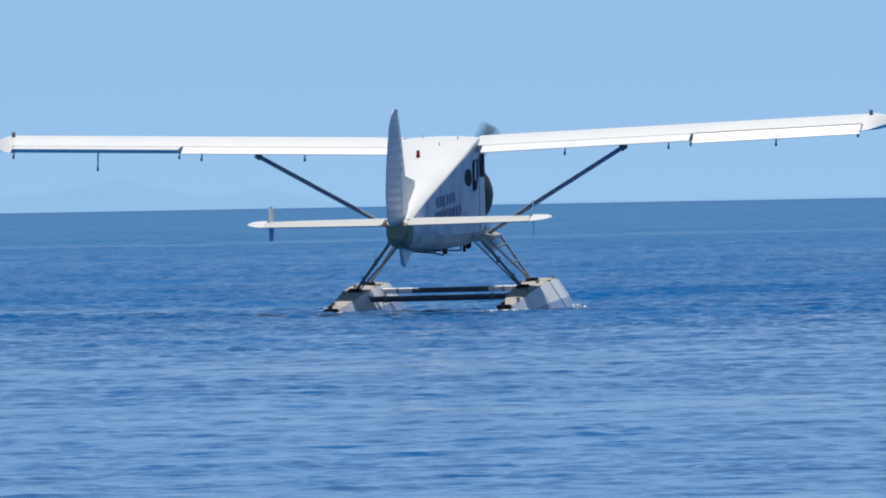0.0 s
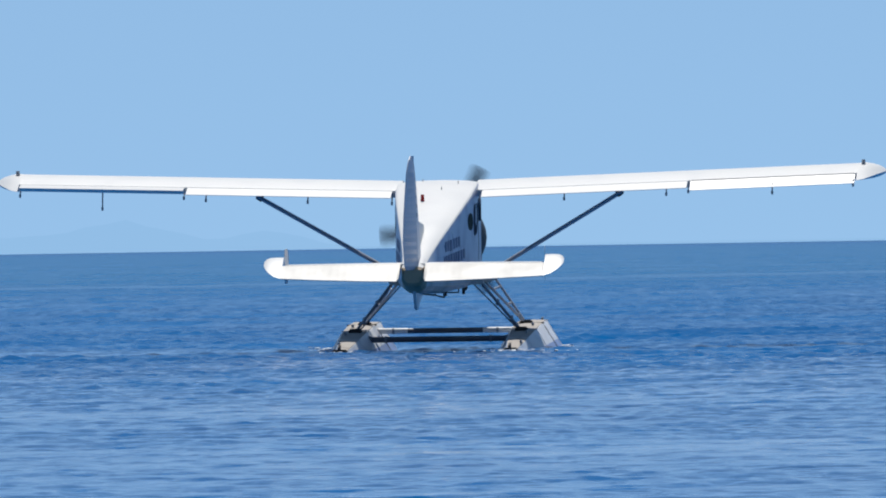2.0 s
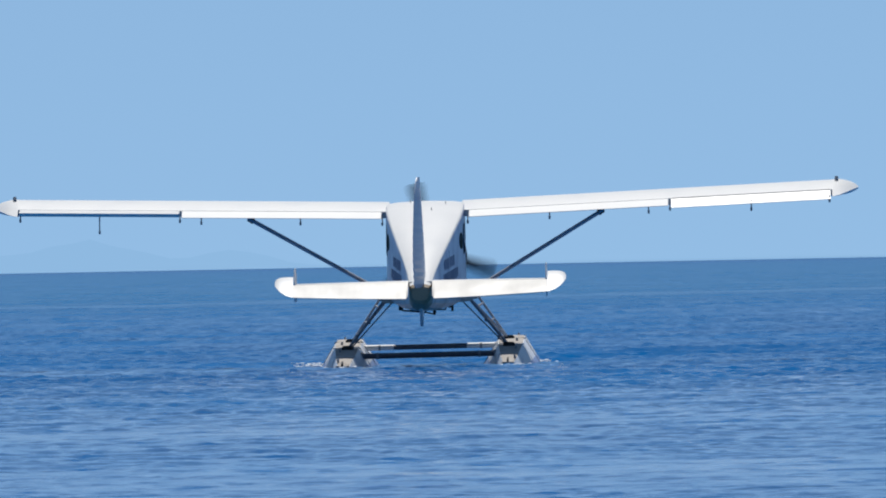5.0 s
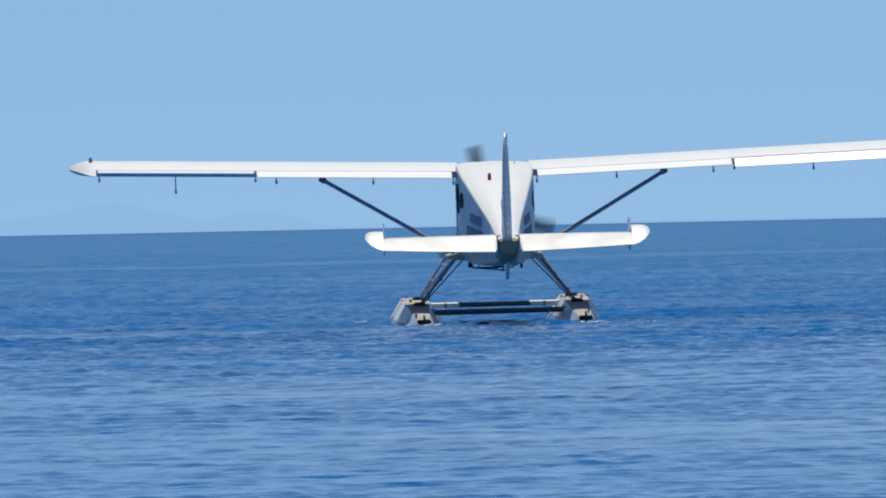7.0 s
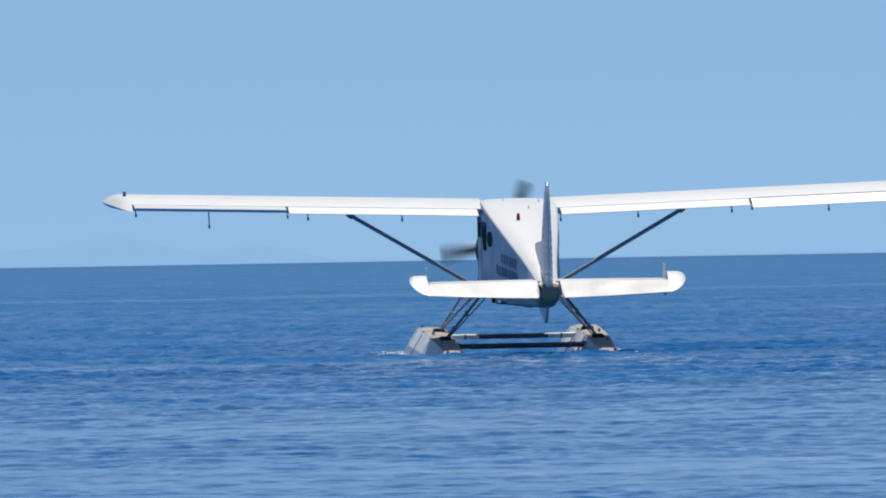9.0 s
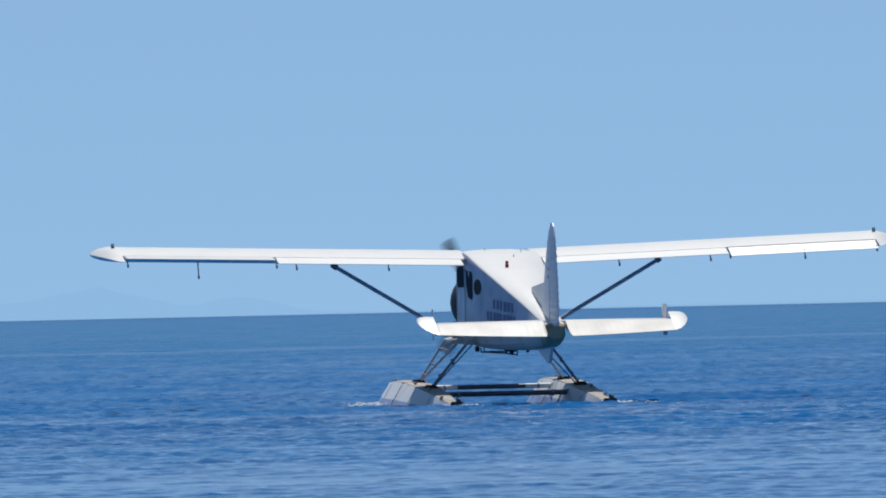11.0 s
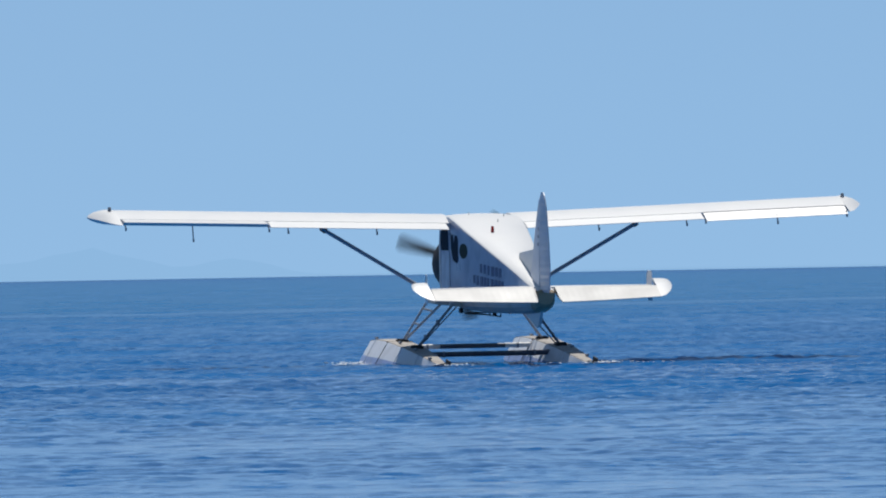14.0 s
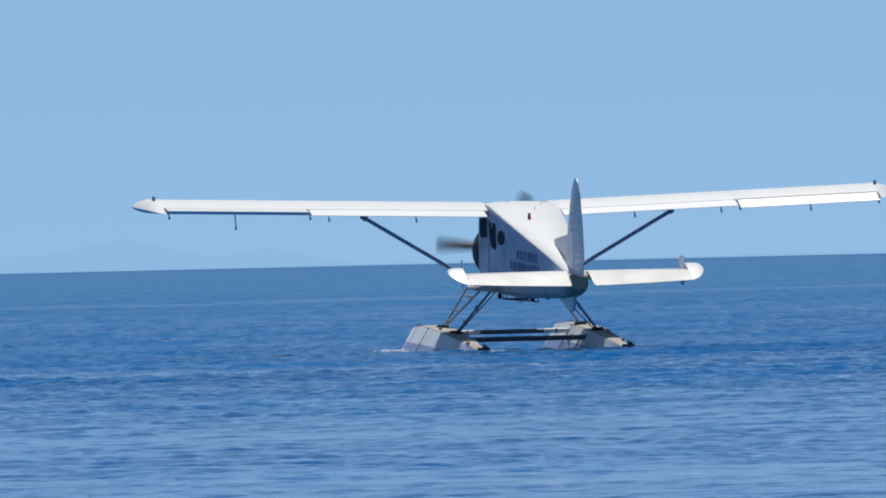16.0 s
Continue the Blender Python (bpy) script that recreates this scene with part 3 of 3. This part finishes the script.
def build_float(s):
    def ring(y, z, w, c, dc, dk):
        m, dm = w + (c - w) * 0.62, 0.03 + (dc - 0.03) * 0.62
        half = ((w * 0.9, z + 0.004), (w, z - 0.03), (m, z - dm), (c, z - dc))
        return [(s * FLOAT_X + x, y, zz) for x, zz in ((0, z + 0.015), *half, (0, z - dk), *((-x, q) for x, q in reversed(half)))]

    # blue-grey from below mid side, forward of the stern
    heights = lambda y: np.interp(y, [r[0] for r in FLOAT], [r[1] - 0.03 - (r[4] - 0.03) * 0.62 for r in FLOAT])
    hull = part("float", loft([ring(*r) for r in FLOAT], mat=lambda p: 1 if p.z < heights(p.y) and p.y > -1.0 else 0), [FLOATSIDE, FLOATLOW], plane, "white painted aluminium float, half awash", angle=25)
    deck = []
    for y, z, w, *_ in FLOAT[1:9]:
        deck.append([(s * FLOAT_X + x, y, zz) for x, zz in ((-w * 0.86, z - 0.01), (-w * 0.86, z + 0.016), (0, z + 0.024), (w * 0.86, z + 0.016), (w * 0.86, z - 0.01))])
    part("float_deck", loft(deck), DECK, hull, "worn brown-grey walkway on the float")
    # seams and rub strips
    for y in (-0.9, 0.4, 1.66, 2.8):
        for a, b in zip(FLOAT, FLOAT[1:]):
            if a[0] <= y <= b[0]:
                t = (y - a[0]) / (b[0] - a[0])
                z, w, c, dc = [p + (q - p) * t for p, q in zip(a[1:5], b[1:5])]
        bm = bmesh.new()
        for q in (-1, 1):
            x0, x1 = s * FLOAT_X + q * (w + 0.004), s * FLOAT_X + q * (c + 0.004)
            tube((x0, y, z - 0.03), (x1, y, z - dc), 0.007, 0.007, 6, bm)
        tube((s * FLOAT_X - w, y, z + 0.01), (s * FLOAT_X + w, y, z + 0.01), 0.014, 0.014, 6, bm)
        part("seam_band", bm, RUBBER if y == 1.66 else FLOATSIDE, hull)
    # stern bumper, retracted water rudder, cleats
    part("water_rudder", plate([(-2.95, -2.72), (-2.62, -2.68), (-2.6, -2.78), (-2.9, -2.9)], 0.03, at=s * FLOAT_X, bevel=0.005), RUBBER, hull, "dark retracted water rudder")
    part("rudder_post", box(s * FLOAT_X - 0.12, s * FLOAT_X + 0.12, -2.72, -2.56, -2.84, -2.76, bevel=0.02), RUBBER, hull)
    for y in (-1.6, -0.3, 1.1, 3.3):
        z = np.interp(y, [r[0] for r in FLOAT], [r[1] for r in FLOAT])
        b = tube((s * FLOAT_X + 0.1 * s, y - 0.1, z + 0.05), (s * FLOAT_X + 0.1 * s, y + 0.1, z + 0.05), 0.02, 0.02, 8)
        tube((s * FLOAT_X + 0.1 * s, y, z), (s * FLOAT_X + 0.1 * s, y, z + 0.05), 0.018, 0.018, 8, b)
        part("cleat", b, STRUT, hull)
    return hull


def build_gear():
    for s in (-1, 1):
        rear0, rear1 = Vector((s * 1.36, 0.15, -2.53)), Vector((s * 0.74, -0.1, -1.75))
        fore0, fore1 = Vector((s * 1.33, 1.65, -2.44)), Vector((s * 0.82, 1.75, -1.69))
        mid1 = Vector((s * 0.72, 1.05, -1.75))
        stub = loft([[(s * 0.45, y, z) for y, z in ((1.85, -1.55), (0.9, -1.6), (0.9, -1.78), (1.85, -1.74))], [(s * 0.83, y, z) for y, z in ((1.8, -1.66), (1.0, -1.69), (1.0, -1.74), (1.8, -1.72))]])
        part("gear_stub", stub, BELLY, plane, "grey fuselage fitting for the float struts")
        r = part("float_strut", tube(rear0, rear1, 0.038, 0.038, 12, flat=0.65), STRUT, plane, "dark rear float strut")
        f = part("float_strut", tube(fore0, fore1, 0.032, 0.032, 12, flat=0.7), STEEL, plane, "grey front float strut")
        part("brace", tube(fore0 - Vector((0, 0.08, 0)), mid1, 0.023, 0.023, 10), STEEL, f, "grey diagonal brace")
        for t in (0.2, 0.46, 0.82):
            part("step", tube(fore0.lerp(fore1, t), (fore0 - Vector((0, 0.08, 0))).lerp(mid1, t), 0.02, 0.02, 6), STRUT, f)
        fit = loft([[(s * 0.4, y, z) for y, z in ((0.15, -1.6), (-0.3, -1.6), (-0.3, -1.78), (0.15, -1.78))], [(s * 0.77, y, z) for y, z in ((-0.04, -1.7), (-0.16, -1.7), (-0.16, -1.76), (-0.04, -1.76))]])
        part("strut_fitting", fit, BELLY, r)
        part("brace", tube(rear0 + Vector((-s * 0.04, 0.08, 0)), Vector((s * 0.6, 0.12, -1.77)), 0.012, 0.012, 8), STRUT, r)
        for t in (0.25, 0.6):
            p = rear0.lerp(rear1, t)
            part("clamp", tube(p - Vector((0, 0.05, 0.03)), p + Vector((0, 0.05, 0.03)), 0.03, 0.03, 8), STRUT, r)
        for p in (rear0, fore0):
            part("strut_shoe", box(p.x - 0.1, p.x + 0.1, p.y - 0.14, p.y + 0.14, p.z - 0.03, p.z + 0.06, bevel=0.02), RUBBER, r if p is rear0 else f)
    for y, z, r in ((0.15, -2.655, 0.048), (1.65, -2.54, 0.044)):
        b = part("spreader_bar", tube((-FLOAT_X + 0.2, y, z), (FLOAT_X - 0.2, y, z), r, r, 14), DARKBAR, plane, "dark spreader tube between the floats")
        for s in (-1, 1):
            part("collar", tube((s * 1.17, y, z), (s * 1.1, y, z), r * 1.3, r * 1.3, 14), STRUT, b)
            part("collar", tube((s * 0.88, y, z), (s * 0.84, y, z), r * 1.2, r * 1.2, 14), STRUT, b)
            # lit lengths of the front tube are painted on as white rings
            if y > 1:
                for x0, x1 in ((1.1, 0.88), (0.84, 0.62)):
                    part("lit_band", tube((s * x0, y, z), (s * x1, y, z), r * 1.08, r * 1.08, 14), WHITE, b, "white band painted for the lit length of the tube")
    part("rigging_wire", tube((-0.1, 0.7, -1.84), (1.2, 0.5, -2.52), 0.0016, 0.0016, 6), STRUT, plane, "thin rigging wire under the belly")



HUB = (0, 2.95, -0.93)


def build_propeller():
    sp = []
    for y, r in ((-0.2, 0.1), (-0.05, 0.13), (0.05, 0.13), (0.16, 0.1), (0.24, 0.03)):
        sp.append([(r * math.cos(6.2832 * i / 16), y, r * math.sin(6.2832 * i / 16)) for i in range(16)])
    hub = part("propeller", loft(sp), PROP, plane, "three-bladed dark propeller, spinning")
    hub.location = HUB
    for j in range(3):
        rings = []
        for r, c, t, tw in ((0.1, 0.1, 0.05, 50), (0.3, 0.15, 0.035, 40), (0.6, 0.2, 0.022, 28), (0.95, 0.19, 0.014, 20), (1.11, 0.18, 0.01, 17), (1.18, 0.1, 0.006, 16)):
            ring = []
            for a in range(10):
                u, v = c / 2 * math.cos(6.2832 * a / 10), t * math.sin(6.2832 * a / 10)
                ring.append((u * math.cos(radians(tw)) - v * math.sin(radians(tw)), u * math.sin(radians(tw)) + v * math.cos(radians(tw)), r))
            rings.append(ring)
        bm = loft(rings)
        bmesh.ops.rotate(bm, cent=(0, 0, 0), matrix=Matrix.Rotation(radians(120 * j), 3, "Y"), verts=bm.verts)
        part("blade", bm, PROP, hub)
    return hub


for s in (-1, 1):
    build_wing(s)
build_fuselage()
build_tail()
rudder = build_rudder()
elevators = [build_elevator(s) for s in (-1, 1)]
for s in (-1, 1):
    build_float(s)
build_gear()
propeller = build_propeller()
for ob in plane.children:
    ob.location.z += WATERLINE


# ---- foam at the floats ----
def build_foam(name, spots, seed, label):
    rnd = random.Random(seed)
    bm = bmesh.new()
    for x, y, w, l, h, n in spots:
        for _ in range(n):
            px, py = x + rnd.gauss(0, w), y + rnd.gauss(0, l)
            r = rnd.uniform(0.006, 0.022)
            q = bmesh.ops.create_icosphere(bm, subdivisions=1, radius=r, matrix=Matrix.LocRotScale((px, py, rnd.uniform(0.0, h)), None, (2.2, 2.2, 0.5)))
            for v in q["verts"]:
                v.co += Vector((rnd.gauss(0, r * 0.2), rnd.gauss(0, r * 0.2), rnd.gauss(0, r * 0.15)))
    return tagged(new(name, to_mesh(bm, name, FOAM)), label, "foam", kind="stuff")


foam = build_foam("foam", ((1.9, 2.4, 0.09, 0.5, 0.05, 50), (-1.95, 2.6, 0.09, 0.5, 0.06, 55), (1.45, -2.95, 0.16, 0.35, 0.03, 55), (-1.4, -2.9, 0.14, 0.35, 0.03, 50), (0.2, -2.0, 0.7, 1.2, 0.012, 25), (1.9, -3.8, 0.35, 0.8, 0.02, 25), (-2.15, 3.2, 0.15, 0.3, 0.06, 60)), 5, "white foam churned up beside the floats")

PLANE_ROWS = [
    (0, -0.982, 248.50, 0.066, 0.22, -0.42, -6.89),
    (0.5, -0.980, 249.51, 0.074, 0.42, -0.48, -6.41),
    (1, -1.012, 250.98, 0.064, 0.63, -0.58, -5.46),
    (1.5, -1.045, 252.36, 0.062, 0.54, -0.24, -4.87),
    (2, -1.078, 253.24, 0.048, 0.60, 0.16, -4.27),
    (2.5, -1.073, 254.77, 0.040, 0.91, -0.31, -3.40),
    (3, -1.074, 256.08, 0.039, 0.82, -0.41, -2.80),
    (3.5, -1.039, 257.05, 0.036, 0.14, -0.29, -2.59),
    (3.7, -1.001, 257.39, 0.037, 0.23, -0.41, -2.61),
    (5.8, -0.415, 264.90, 0.035, 1.35, -0.33, 0.05),
    (6, -0.340, 265.76, 0.025, 1.64, -0.37, 0.26),
    (6.5, -0.148, 266.37, 0.050, 1.62, -0.35, 1.41),
    (7, 0.049, 267.32, 0.071, -0.12, -0.36, 2.23),
    (7.5, 0.212, 268.73, 0.059, 0.24, -0.29, 3.42),
    (8, 0.335, 270.80, 0.034, 1.62, -0.17, 4.45),
    (10.3, 0.510, 277.43, -0.008, 1.84, 0.04, 8.61),
    (10.5, 0.504, 277.58, 0.020, 1.21, 0.35, 9.48),
    (11, 0.540, 277.93, 0.044, 0.11, -0.03, 10.05),
    (11.5, 0.537, 279.58, 0.039, 0.02, -0.28, 10.43),
    (12, 0.509, 281.35, 0.029, 0.73, -0.30, 10.50),
    (12.5, 0.484, 282.93, 0.043, 0.93, -0.66, 10.82),
    (13, 0.445, 284.36, 0.065, 0.18, -0.42, 11.23),
    (13.5, 0.394, 285.55, 0.045, -0.40, -0.07, 11.57),
    (14, 0.368, 287.09, 0.043, 0.91, -0.12, 11.80),
    (14.5, 0.370, 288.35, 0.056, 0.66, -0.13, 11.54),
    (15, 0.399, 289.55, 0.064, 0.08, -0.39, 11.42),
    (15.5, 0.421, 291.07, 0.075, 0.67, -0.26, 11.43),
    (16, 0.429, 292.41, 0.078, 0.58, -0.04, 11.09),
]

# blade angle seen from behind, clockwise from upright
BLADE_ROWS = [(0, 30), (0.5, 96), (1, 30), (1.5, 98), (2, 27), (2.5, 89), (3, 29), (3.5, 94), (6, 119), (6.5, 50), (7, 107), (7.5, 56), (8, 17), (10.5, 25), (11, 93), (11.5, 56), (12, 31), (12.5, 3), (13, 100), (13.5, 66), (14, 47), (14.5, 39), (15, 38), (15.5, 27), (16, 33)]
ELEVATOR_ROWS = [(0, 5), (0.2, 8), (0.5, 21), (1.0, 22.5), (8.0, 22.5), (12.0, 22), (16.0, 21)]
RUDDER_ROWS = [(0, 10), (6, 8), (8, 6), (11, 3), (16, 0)]


def motions():
    walk(sea, [(0, pose(0, 4.0, 0)), (16, pose(0, -4.0, 0))])
    rows = [(t, pose(x, y, z, rx, ry, rz)) for t, x, y, z, rx, ry, rz in PLANE_ROWS]
    walk(plane, rows)
    walk(foam, [(t, pose(x, y, 0.0, 0, 0, rz)) for t, x, y, z, rx, ry, rz in PLANE_ROWS])
    for ob in elevators:
        p = ob.location.copy()
        walk(ob, [(t, pose(*p, a, 0, 0)) for t, a in ELEVATOR_ROWS])
    p = rudder.location.copy()
    walk(rudder, [(t, pose(*p, 0, 0, -a)) for t, a in RUDDER_ROWS])
    p = propeller.location.copy()
    walk(propeller, [(i / 30, pose(*p, 0, a, 0)) for i, a in enumerate(blade_angles())])


def blade_angles():
    """Nine thirds of a turn, more or less, in each half second."""
    out, total = [], BLADE_ROWS[0][1]
    seen = [np.interp(k * 0.5, [r[0] for r in BLADE_ROWS], [r[1] for r in BLADE_ROWS]) for k in range(33)]
    for k in range(32):
        delta = (seen[k + 1] - seen[k] + 60) % 120 - 60
        for j in range(15):
            out.append(total + (1080 + delta) * j / 15)
        total += 1080 + delta
    return out + [total]


motions()
